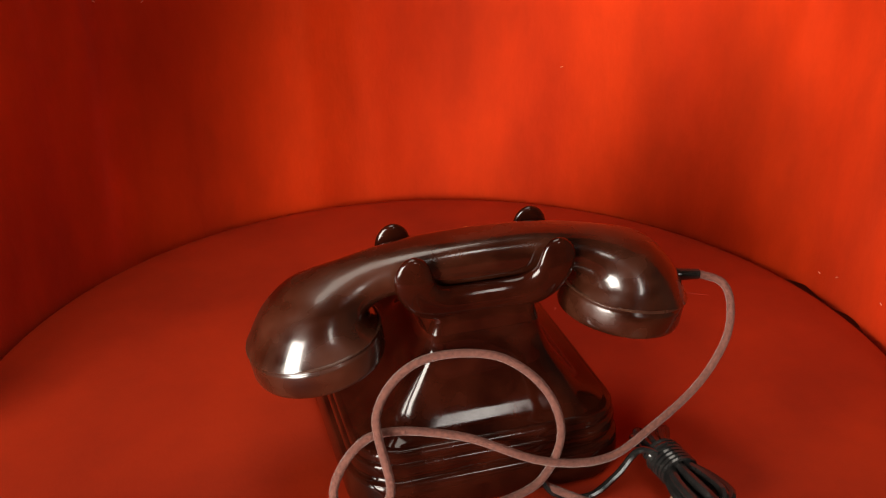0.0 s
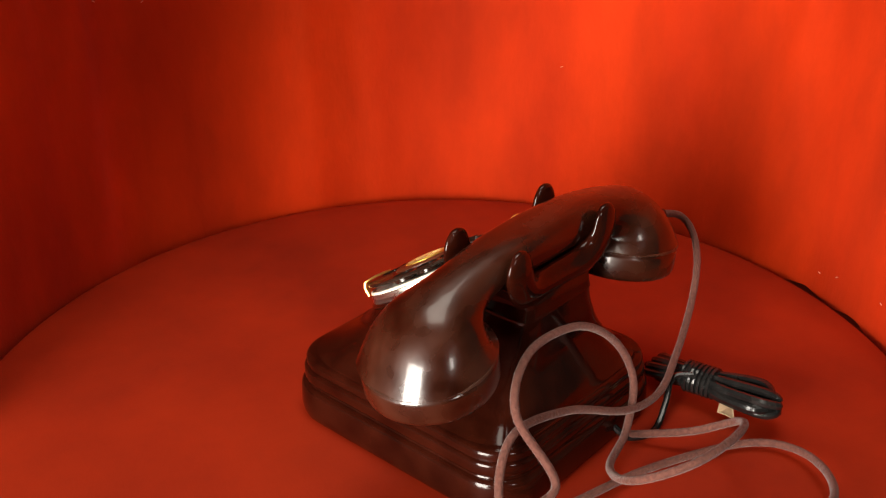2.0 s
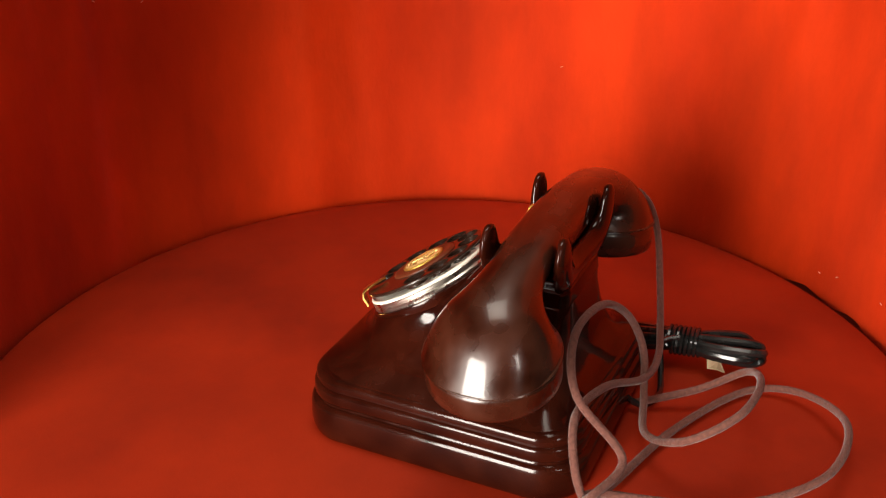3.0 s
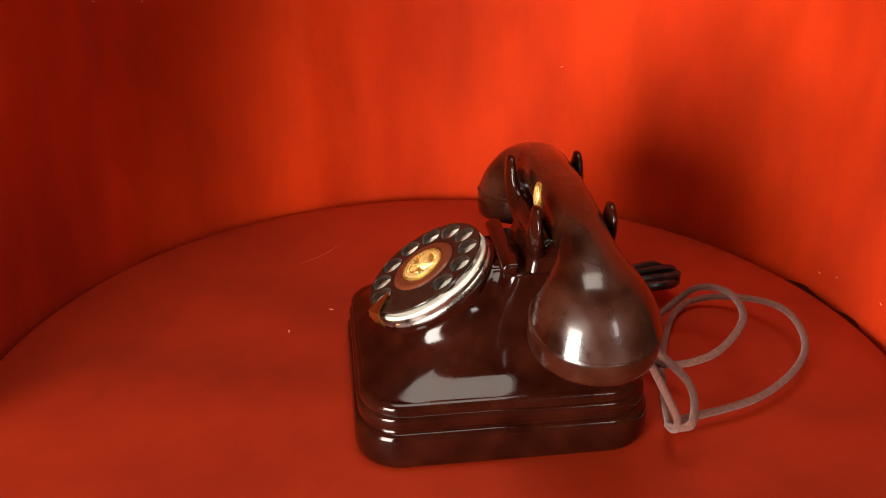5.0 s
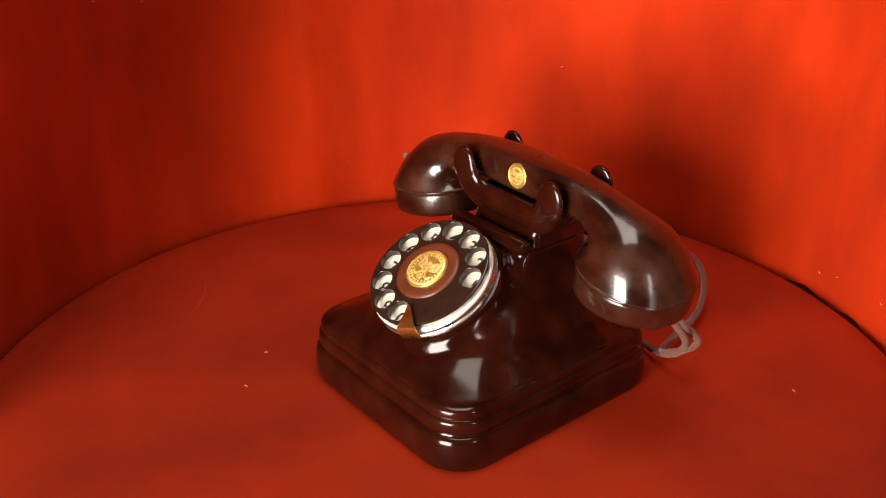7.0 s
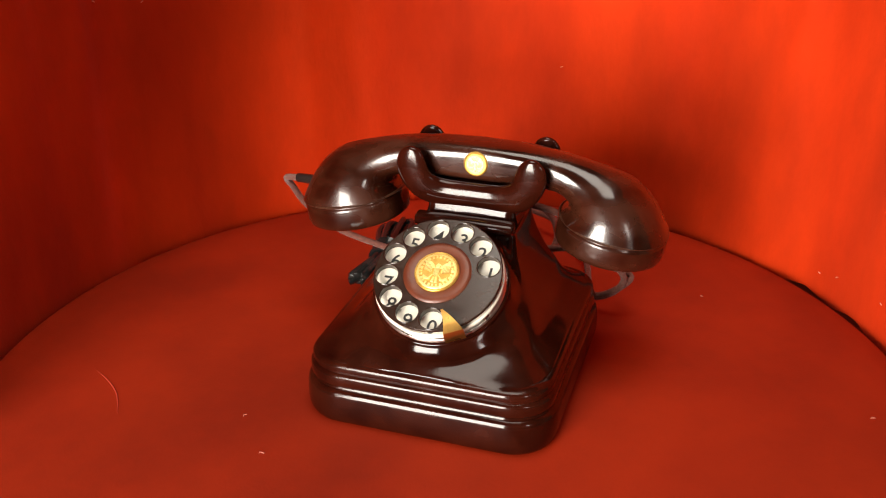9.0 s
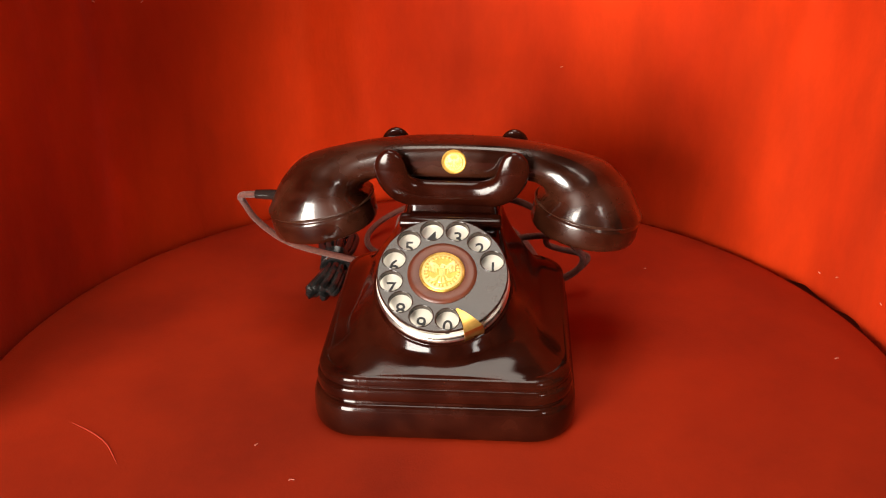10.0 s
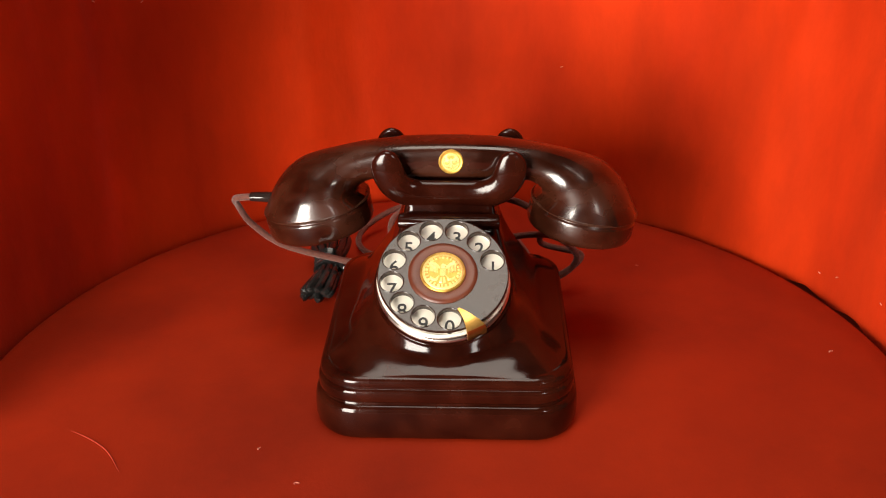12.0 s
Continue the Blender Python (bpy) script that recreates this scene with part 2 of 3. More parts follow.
def curtain():
    """The red cloth that stands round the turntable, open towards the front."""
    bm = bmesh.new()
    rng = random.Random(4)
    folds = [(rng.uniform(-2.2, 2.2), rng.uniform(0.02, 0.09), rng.uniform(-0.0013, 0.0013), rng.uniform(-0.25, 0.25)) for _ in range(34)]
    n, rows = 700, 36
    a_right = radians(97)
    # pleats: from angle, to angle, slope of the cloth against the round
    pleats = ((-1.30, -1.17, -0.10), (-1.14, -1.115, 0.40), (-1.10, -1.03, -0.06), (-0.97, -0.885, 0.45), (-0.88, -0.66, -0.06), (-0.48, -0.375, -0.12), (-0.365, -0.22, 0.36),
              (-0.23, -0.18, -0.12), (-0.17, -0.02, 0.16), (0.05, 0.30, -0.05), (0.62, 0.70, 0.16), (0.72, 0.90, -0.08), (0.97, 1.04, 0.20), (1.05, 1.2, -0.12))
    angles = np.linspace(-2.4, 2.0, 1800)
    slope = np.zeros_like(angles)
    for a0, a1, k in pleats:
        slope += k / (1 + np.exp(-(angles - a0) / 0.006)) / (1 + np.exp((angles - a1) / 0.022))
    wave = np.cumsum(slope) * (angles[1] - angles[0]) * 0.31
    kernel = np.exp(-(np.linspace(-2.2, 2.2, 601) ** 2))
    wave -= np.convolve(np.pad(wave, 300, mode="edge"), kernel / kernel.sum(), mode="valid")

    def radius(a, z):
        r = 0.3080 + 0.012 * (z / 0.5)
        for c, w, h, lean in folds:
            r += h * math.exp(-(((a - c - lean * z) / w) ** 2)) * min(1.0, 0.35 + z * 2.2)
        r += float(np.interp(a - 0.25 * (z - 0.15) * (a < -0.7), angles, wave)) * min(1.0, 0.62 + z * 3.0)
        r += 0.0016 * noise.noise(Vector((a * 5, z * 6, 2.0))) + 0.0009 * noise.noise(Vector((a * 16, z * 24, 7.0)))
        return max(r, 0.3025)

    def hem(a):
        """How far the lower edge is hitched up: two gaps where the cloth does not reach the table."""
        lift = 0.0125 * math.exp(-(((a - 1.10) / 0.10) ** 2)) + 0.0125 * math.exp(-(((a - 1.275) / 0.07) ** 2))
        return lift + 0.0012 * noise.noise(Vector((a * 20, 3.0, 1.0)))

    grid = []
    for thick in (0.0, 0.0025):
        sheet = []
        for j in range(rows + 1):
            z = -0.0200 + 0.52 * j / rows
            fall = (1 - j / rows) ** 10
            a_left = radians(-104 - 18 * min(1.0, max(0.0, z / 0.2)) - 4 * min(1.0, max(0.0, (z - 0.2) / 0.25)))     # the unseen free edge leans forward, extended to shade the cloth's left
            sheet.append([bm.verts.new(((radius(a, z) + thick) * math.sin(a), (radius(a, z) + thick) * math.cos(a), z + hem(a) * fall))
                          for a in (a_left + (a_right - a_left) * i / n for i in range(n + 1))])
        grid.append(sheet)
    inner, outer = grid
    for j in range(rows):
        for i in range(n):
            bm.faces.new((inner[j][i], inner[j][i + 1], inner[j + 1][i + 1], inner[j + 1][i]))
            bm.faces.new((outer[j][i], outer[j + 1][i], outer[j + 1][i + 1], outer[j][i + 1]))
    for i in range(n):
        bm.faces.new((inner[0][i], outer[0][i], outer[0][i + 1], inner[0][i + 1]))
        bm.faces.new((inner[rows][i], inner[rows][i + 1], outer[rows][i + 1], outer[rows][i]))
    for j in range(rows):
        bm.faces.new((inner[j][0], inner[j + 1][0], outer[j + 1][0], outer[j][0]))
        bm.faces.new((inner[j][n], outer[j][n], outer[j + 1][n], inner[j + 1][n]))
    cloth = tagged(link_mesh("curtain", bm, CURTAIN), "bright red cloth backdrop curved round the turntable", "curtain")
    for k, (a, z) in enumerate(((0.331, 0.1179), (-0.905, 0.1979), (-0.781, 0.1908), (1.135, 0.0087), (1.195, 0.0143), (1.349, 0.0178))):
        bm = bmesh.new()
        r = radius(a, z) - 0.0004
        at = Vector((r * math.sin(a), r * math.cos(a), z))
        along = Vector((math.cos(a), -math.sin(a), 0.6 * (-1) ** k)) * 0.0009
        tube(bm, [at - along, at + Vector((0, 0, 0.0002)), at + along], 0.0004, 6, 3)
        part("lint", bm, LINT, cloth, "pale speck of lint")
    return cloth


# ---------------------------------------------------------------- the telephone
# millimetres in the telephone's own space: x to its right as one faces the dial, y to its back
MM = 0.001
BASE_AT = pose(0.0045, 0.045, 0.0, 0, 0, -2.0)
AT = pose(0.0045, 0.045, -0.0045, 0, 0, -2.0)    # upper parts: heights from 4.5 mm under the base


def mm(points):
    return [Vector(p) * MM for p in points]


def plinth(phone):
    bm = bmesh.new()
    rows = [(2.6, 0.2), (1.2, 1.0), (0.4, 3), (-0.3, 7), (-0.3, 12), (0.0, 18), (0.5, 20.6), (1.5, 22.0), (3.4, 22.9), (3.8, 24.0), (2.6, 24.8), (2.2, 26), (2.2, 31),
            (2.8, 32.6), (4.2, 33.4), (4.4, 34.4), (3.6, 35.2), (3.6, 37.5), (4.4, 39), (6.0, 40), (9, 40.6)]
    loft(bm, [mm(rounded_rect(77.8 - d, -103 + d, 68 - d, 27 - 0.7 * d, z, 10)) for d, z in rows])
    return part("base", bm, BAKELITE, phone, at=BASE_AT)


def bell(x, y):
    """Height of the bell-shaped seat that carries the tilted dial, over a place in the plan."""
    cx, cy, cz, a, b = -2.0, -50.2, 80.8, 41.4, 35.3
    ux, uy = (x - cx) / a, (y - cy) / b
    rho = max(math.hypot(ux, uy), 1e-6)
    if rho <= 1:
        return cz + 0.613 * (y - cy)
    ex, ey = cx + ux / rho * a, cy + uy / rho * b
    out = math.hypot(x - ex, y - ey)
    rise = cz + 0.613 * (ey - cy) - 45.5
    return 45.5 + rise * math.exp(-out / (6.0 + 0.10 * max(rise - 15, 0.0))) - 0.25 * out


def housing(phone):
    bm = bmesh.new()
    # half width, front, back, corner radius, height
    rows = [(72.6, -98.2, 62, 23, 42.5), (70.8, -96.4, 60.5, 23, 44.8), (64.8, -88.4, 56.5, 22, 48), (58.2, -78, 53.5, 20, 52), (54.2, -67, 51, 18, 56.5),
            (49.6, -55, 48.6, 15, 62.5), (45, -45, 46.8, 13, 68.5), (41, -36, 45.6, 11, 74.5), (36.6, -27, 45, 9, 82), (33.5, -19, 44.2, 8, 89.5), (31.5, -13.2, 44, 6, 95.5), (31.2, -12.2, 44, 5.5, 98)]
    rows = smooth_rows(rows, 7)
    count, mid = 144, (0.0, 8.0)
    ways = [(math.sin(2 * math.pi * k / count), math.cos(2 * math.pi * k / count)) for k in range(count)]
    reach = np.arange(1.0, 118.0, 0.5)
    heights = [np.array([bell(mid[0] + d * u, mid[1] + d * v) for d in reach]) for u, v in ways]
    spans = []
    for hx, y0, y1, r, z in rows:
        span = []
        for (u, v), h in zip(ways, heights):
            lo, hi = 0.0, 140.0
            for _ in range(22):      # edge of the rounded rectangle along this way
                d = (lo + hi) / 2
                px, py = abs(mid[0] + d * u), mid[1] + d * v
                qx, qy = px - (hx - r), abs(py - (y0 + y1) / 2) - ((y1 - y0) / 2 - r)
                inside = math.hypot(max(qx, 0), max(qy, 0)) + min(max(qx, qy), 0) <= r
                lo, hi = (d, hi) if inside else (lo, d)
            above = np.nonzero(h >= z)[0]
            bell_d = 0.0
            if len(above):
                m = above[-1]
                bell_d = reach[m]
                if m + 1 < len(reach):
                    bell_d += 0.5 * (h[m] - z) / max(h[m] - h[m + 1], 1e-6)
            k = 4.0
            top = max(lo, bell_d)
            d = top + k * math.log(math.exp((lo - top) / k) + math.exp((bell_d - top) / k)) - (0.0 if bell_d == 0 else 0.3)
            if z < 45:
                d = lo
            span.append(d)
        spans.append(span)
    spans, soft = np.array(spans), np.array(spans)
    for _ in range(7):
        soft = (np.roll(soft, 1, 1) + 2 * soft + np.roll(soft, -1, 1)) / 4
        soft[1:-1] = (soft[:-2] + 2 * soft[1:-1] + soft[2:]) / 4
        soft[:7] = spans[:7]
    rings = [[Vector((mid[0] + d * u, mid[1] + d * v, row[4])) * MM for d, (u, v) in zip(span, ways)] for span, row in zip(soft, rows)]
    rings.append([Vector((p.x * 0.97, (p.y - 0.016) * 0.97 + 0.016, 0.0988)) for p in rings[-1]])
    loft(bm, rings)
    return part("housing", bm, BAKELITE, phone, "dark brown bakelite housing, glossy and worn", at=AT)


def ellipse_ring(c, d, side, a, b, n=24, power=2.0):
    """A ring round c across the direction d; a along the third axis, b along side."""
    d, side = Vector(d).normalized(), Vector(side).normalized()
    out = side.cross(d)
    ring = []
    for k in range(n):
        t = 2 * math.pi * k / n
        ct, st = math.cos(t), math.sin(t)
        e = 2.0 / power
        ring.append((Vector(c) + out * a * math.copysign(abs(ct) ** e, ct) + side * b * math.copysign(abs(st) ** e, st)) * MM)
    return ring


def cradle(phone):
    bm = bmesh.new()
    # neck block under the saddle
    loft(bm, [mm(rounded_rect(hx, y0, y1, 6, z, 6)) for hx, y0, y1, z in ((30.4, -1, 44, 98.2), (29, 0, 43.8, 102.5), (28.4, 1, 43.6, 106.5), (30, 3, 43, 110), (32, 4, 41, 114), (32, 5, 40, 117.8), (31, 8, 37, 119.8))])
    body = part("cradle", bm, BAKELITE, phone, "bakelite handset cradle with four upright prongs", at=AT)
    # each fork: a lip that sweeps up into two prongs: x, height, heading, half width, half thickness, lean
    half = smooth_rows([(0, 113.8, 0, 9.0, 5.6, 5.4), (12, 113.9, 2, 9.0, 5.7, 5.2), (22, 114.9, 13, 9.2, 5.7, 4.2), (30, 118.0, 37, 9.8, 5.2, 2.8), (35.2, 123.6, 62, 10.0, 4.4, 1.6),
                        (37.8, 130, 82, 10.2, 3.7, 0.7), (38.4, 135.5, 90, 9.4, 3.2, 0.5), (38.4, 140, 90, 7.4, 2.6, 0.4), (38.4, 143, 90, 4.4, 2.2, 0.7), (38.4, 144.2, 90, 1.2, 0.8, 0.8)], 5)
    rows = [(-x, z, -a, w, th, dy) for x, z, a, w, th, dy in reversed(half[1:])] + [tuple(r) for r in half]
    for y, s in ((1.0, 1), (43.5, -1)):
        bm = bmesh.new()
        loft(bm, [ellipse_ring((x, y + s * dy, z), (math.cos(radians(a)), 0, math.sin(radians(a))), (0, 1, 0), w, th, 24) for x, z, a, w, th, dy in rows])
        part("fork", bm, BAKELITE, body)
    return body


def ledge(phone):
    bm = bmesh.new()
    prof = [(-4.0, -3.2), (-5.4, -1.6), (-5.6, 0.2), (-4.8, 1.9), (-3.0, 3.0), (-0.8, 3.5), (3.0, 3.6), (3.0, -3.2)]
    loft(bm, [[Vector((x, -9.4 + y * k, 102.4 + z * k)) * MM for y, z in prof] for x, k in ((-31.6, 0.72), (-31.0, 0.94), (-30.0, 1.0), (30.0, 1.0), (31.0, 0.94), (31.6, 0.72))])
    return part("ledge", bm, BAKELITE, phone, at=AT)


HY = 24.3
# under side x, z; upper side x, z; half depth
HANDLE = [(0, 120.6, 0, 144.4, 14.0), (30, 120.1, 30.8, 143.6, 14.1), (48, 118.4, 52.5, 141.2, 14.6), (55.0, 115.4, 68, 138.2, 16.4), (58.2, 112.2, 84.5, 133.8, 20.4),
          (58.2, 109.9, 99.5, 127.2, 25.6), (56.0, 108.2, 112.2, 113.8, 30.6), (53.2, 106.6, 121.2, 95.0, 34.2)]
SEAM = ((53.2 + 120.6) / 2, (106.6 + 95.0) / 2, -90 - math.degrees(math.atan2(106.6 - 95.0, 120.6 - 53.2)))


def handset(phone):
    half = smooth_rows(HANDLE, 6)
    rows = [(-a, b, -c, d, w) for a, b, c, d, w in reversed(half[1:])] + [tuple(r) for r in half]
    bm = bmesh.new()
    rings = []
    for ax, az, bx, bz, w in rows:
        low, high = Vector((ax, HY, az)), Vector((bx, HY, bz))
        out, power = (high - low) / 2, 2.0 + 1.7 * max(0.0, 1 - (abs(ax) / 57) ** 2)
        ring = []
        for k in range(44):
            t = 2 * math.pi * k / 44
            ct, st = math.cos(t), math.sin(t)
            ring.append(((low + high) / 2 + out * math.copysign(abs(ct) ** (2 / power), ct) + Vector((0, w * math.copysign(abs(st) ** (2 / power), st), 0))) * MM)
        rings.append(ring)
    loft(bm, rings)
    body = part("handset", bm, HANDSET_BAKELITE, phone, "glossy brown bakelite handset resting on its cradle", at=AT)
    for side in (-1, 1):
        # cap frame: z runs out of the cap's mouth
        axis = Vector((side * math.cos(radians(SEAM[2])), 0, math.sin(radians(SEAM[2]))))
        m = Matrix.Translation(Vector((side * SEAM[0], HY, SEAM[1])) * MM) @ axis.to_track_quat("Z", "Y").to_matrix().to_4x4()
        bm = bmesh.new()
        turned(bm, [(r * MM, z * MM) for r, z in ((33.2, -1.2), (33.6, 0.9), (33.7, 1.7), (34.2, 2.2), (34.6, 2.8), (34.8, 4), (34.8, 9), (34.7, 14), (34.0, 16.2), (32.2, 17.4),
                                                  (27, 17.6), (22, 15.6), (12, 14.6), (2, 14.2))], 72, m)
        cap = part("mouthpiece_cap" if side < 0 else "earpiece_cap", bm, HANDSET_BAKELITE, body)
        bm = bmesh.new()
        turned(bm, [(r * MM, z * MM) for r, z in ((34.2, -0.7), (34.9, -0.4), (35.2, 0.1), (35.0, 0.7), (34.3, 1.0), (33.6, 1.0))], 72, m, cap=False)
        part("seam_ring", bm, WORN_EDGE, body, "pale worn rim above the cap")
        bm = bmesh.new()
        for ring_r, count in ((4.5, 6), (9, 10)):
            for k in range(count):
                t = 2 * math.pi * k / count
                turned(bm, [(1.1 * MM, 14.3 * MM), (1.1 * MM, 15.2 * MM)], 8, m @ Matrix.Translation((ring_r * MM * math.cos(t), ring_r * MM * math.sin(t), 0)))
        part("sound_holes", bm, BLACK_BAKELITE, cap)
    # gilt badge in the middle of the handle
    m = Matrix.Translation(Vector((1.0, 10.6, 134.0)) * MM) @ Matrix.Rotation(radians(82), 4, "X")
    bm = bmesh.new()
    turned(bm, [(r * MM, z * MM) for r, z in ((7.8, -1.5), (7.8, 0.7), (7.2, 1.1), (6.6, 0.7), (5.6, 0.8), (3, 1.0), (0.4, 1.05))], 40, m)
    badge = part("badge", bm, GILT_SHADE, body, "small round gilt badge")
    bm = bmesh.new()
    emblem_relief(bm, m @ Matrix.Translation((0, 0, 0.9 * MM)), 5.4)
    part("relief", bm, GOLD, badge)
    # strain relief
    bm = bmesh.new()
    tube(bm, mm([(-115, 25, 102.0), (-121, 26.5, 101.8), (-131, 28, 101.2)]), 3.4 * MM, 14, 5, lambda t: 1.15 - 0.25 * t)
    part("cord_sleeve", bm, BLACK_BAKELITE, body, "short black rubber sleeve at the cord's end")
    return body


def emblem_relief(bm, m, r):
    """Raised spread-wing shape, a shield and a ring of studs, kept plain."""
    def slab(points, h):
        low = [bm.verts.new(m @ Vector((x * r * MM, y * r * MM, 0))) for x, y in points]
        top = [bm.verts.new(m @ Vector((x * r * MM * 0.94, y * r * MM * 0.94, h * MM))) for x, y in points]
        bm.faces.new(top)
        for i in range(len(points)):
            j = (i + 1) % len(points)
            bm.faces.new((low[i], low[j], top[j], top[i]))
    def arc(r0, r1, a0, a1, h, n):
        pts = [(r1 * math.cos(a0 + (a1 - a0) * k / n), r1 * math.sin(a0 + (a1 - a0) * k / n)) for k in range(n + 1)]
        pts += [(r0 * math.cos(a1 + (a0 - a1) * k / n), r0 * math.sin(a1 + (a0 - a1) * k / n)) for k in range(n + 1)]
        for a, b, c, d in zip(pts, pts[1:], pts[::-1][1:], pts[::-1]):
            if pts.index(a) < n:
                slab([a, b, c, d], h)
    for s in (-1, 1):
        # wing: an arm with long feathers hanging from it
        slab([(s * x, y) for x, y in ((0.10, 0.12), (0.20, 0.34), (0.40, 0.52), (0.66, 0.60), (0.64, 0.46), (0.42, 0.36), (0.26, 0.18))], 0.8)
        for k in range(6):
            x, y, long = 0.27 + 0.072 * k, 0.22 + 0.05 * k, 0.34 + 0.03 * k
            slab([(s * x, y), (s * (x + 0.052), y + 0.03), (s * (x + 0.040), y - long), (s * (x + 0.005), y - long + 0.03)], 0.7)
        # leg, branch and tail
        slab([(s * 0.14, -0.24), (s * 0.22, -0.26), (s * 0.36, -0.44), (s * 0.28, -0.46)], 0.6)
        slab([(s * 0.24, -0.44), (s * 0.48, -0.42), (s * 0.64, -0.30), (s * 0.62, -0.44), (s * 0.46, -0.54), (s * 0.26, -0.52)], 0.6)
        slab([(s * 0.03, -0.36), (s * 0.10, -0.36), (s * 0.17, -0.64), (s * 0.04, -0.68)], 0.6)
    for k in range(5):
        x = -0.14 + 0.06 * k
        slab([(x, 0.12), (x + 0.04, 0.12), (x + 0.04, -0.24 - 0.06 * (k in (1, 2, 3))), (x, -0.24 - 0.06 * (k in (1, 2, 3)))], 0.9)
    slab([(-0.10, 0.15), (-0.12, 0.34), (-0.02, 0.46), (0.10, 0.42), (0.20, 0.34), (0.10, 0.30), (0.10, 0.15)], 0.9)
    for k in range(26):
        a = 2 * math.pi * (k + 0.2) / 26
        arc(0.78, 0.92, a, a + 2 * math.pi / 26 * (0.42 + 0.22 * (k % 3 == 0)), 0.5, 1)
    arc(0.955, 1.03, 0, 2 * math.pi, 0.6, 40)


DIAL_TILT = 31.5
DIAL = Matrix.Translation(Vector((-2.2, -54.2, 87.0)) * MM) @ Matrix.Rotation(radians(DIAL_TILT), 4, "X")   # number plate, z outwards
HOLES = [17.5 + 29 * k for k in range(10)]


def dial(phone):
    root = AT @ DIAL
    bm = bmesh.new()
    turned(bm, [(r * MM, z * MM) for r, z in ((40.6, -16), (41.2, -11), (41.6, -9.4), (41.3, -8.0), (40.4, -7.4))], 72)
    seat = part("dial_mount", bm, BAKELITE, phone, at=root)
    bm = bmesh.new()
    turned(bm, [(r * MM, z * MM) for r, z in ((38.6, -8.0), (39.6, -7.4), (39.9, -6.4), (39.4, -5.4), (38.8, -5.0), (38.8, -4.4), (39.4, -4.0), (39.4, -2.4), (38.8, -1.8))], 96)
    part("bezel", bm, CHROME, seat, "worn chrome ring round the dial")
    bm = bmesh.new()
    turned(bm, [(r * MM, z * MM) for r, z in ((38.6, -3.4), (39.2, -1.4), (38.8, -0.6), (37.9, -0.3), (37.2, -1.3), (30, -1.3), (20, -1.3), (10, -1.3))], 96)
    part("number_plate", bm, ENAMEL, seat, "cream enamel number plate with black numerals")
    wheel = finger_wheel(seat)
    for k, a in enumerate(HOLES):
        data = bpy.data.curves.new("numeral", "FONT")
        data.body, data.size, data.align_x, data.align_y = "1234567890"[k], 0.0124, "CENTER", "CENTER"
        data.extrude, data.offset = 0.0001, 0.0001
        data.materials.append(INK)
        glyph = bpy.data.objects.new("glyph", data)
        scene.collection.objects.link(glyph)
        bpy.context.view_layer.update()
        mesh = bpy.data.meshes.new_from_object(glyph.evaluated_get(bpy.context.evaluated_depsgraph_get()))
        bpy.data.objects.remove(glyph)
        ob = new("numeral", mesh)
        ob.parent = seat
        ob.matrix_basis = Matrix.Translation(((30.8 * math.cos(radians(a))) * MM, (30.8 * math.sin(radians(a)) - 2.4) * MM, -0.00118))
    # hub, emblem and stop
    bm = bmesh.new()
    turned(bm, [(r * MM, z * MM) for r, z in ((20.4, 4.0), (20.4, 4.8), (19.6, 5.6), (18.0, 5.9), (14.0, 5.6), (13.4, 5.4))], 72)
    hub = part("hub", bm, HUB, wheel, "reddish brown bakelite hub ring")
    bm = bmesh.new()
    turned(bm, [(r * MM, z * MM) for r, z in ((13.4, 4.6), (13.4, 6.2), (12.9, 6.7), (12.2, 6.4), (11.2, 6.3), (5, 6.5), (0.5, 6.5))], 64)
    part("emblem", bm, GILT_SHADE, wheel, "round gilt emblem with a raised design")
    bm = bmesh.new()
    emblem_relief(bm, Matrix.Translation((0, 0, 6.3 * MM)), 11.8)
    part("emblem_relief", bm, GOLD, wheel, "bright raised design")
    bm = bmesh.new()
    a = radians(-62)
    out, side = Vector((math.cos(a), math.sin(a), 0)), Vector((-math.sin(a), math.cos(a), 0))
    rings = []
    for r, h, w0, w1 in ((41.6, -3.0, -5.6, 6.4), (41.9, 2.5, -5.8, 6.4), (40.6, 5.2, -5.6, 6.0), (37.5, 5.8, -4.4, 4.2), (33.5, 5.9, -3.6, 2.2), (29.5, 5.9, -3.4, 0.0), (26.0, 5.7, -3.6, -2.4)):
        c = out * r * MM + Vector((0, 0, h * MM))
        nrm = Vector((0, 0, 1)) if r < 40 else (out + Vector((0, 0, 0.6 if h > 4 else 0))).normalized()
        rings.append([c + side * w0 * MM, c + side * w1 * MM, c + side * w1 * MM + nrm * 0.0011, c + side * w0 * MM + nrm * 0.0011])
    loft(bm, rings)
    part("finger_stop", bm, BRASS, seat, "curved brass finger stop")
    return seat


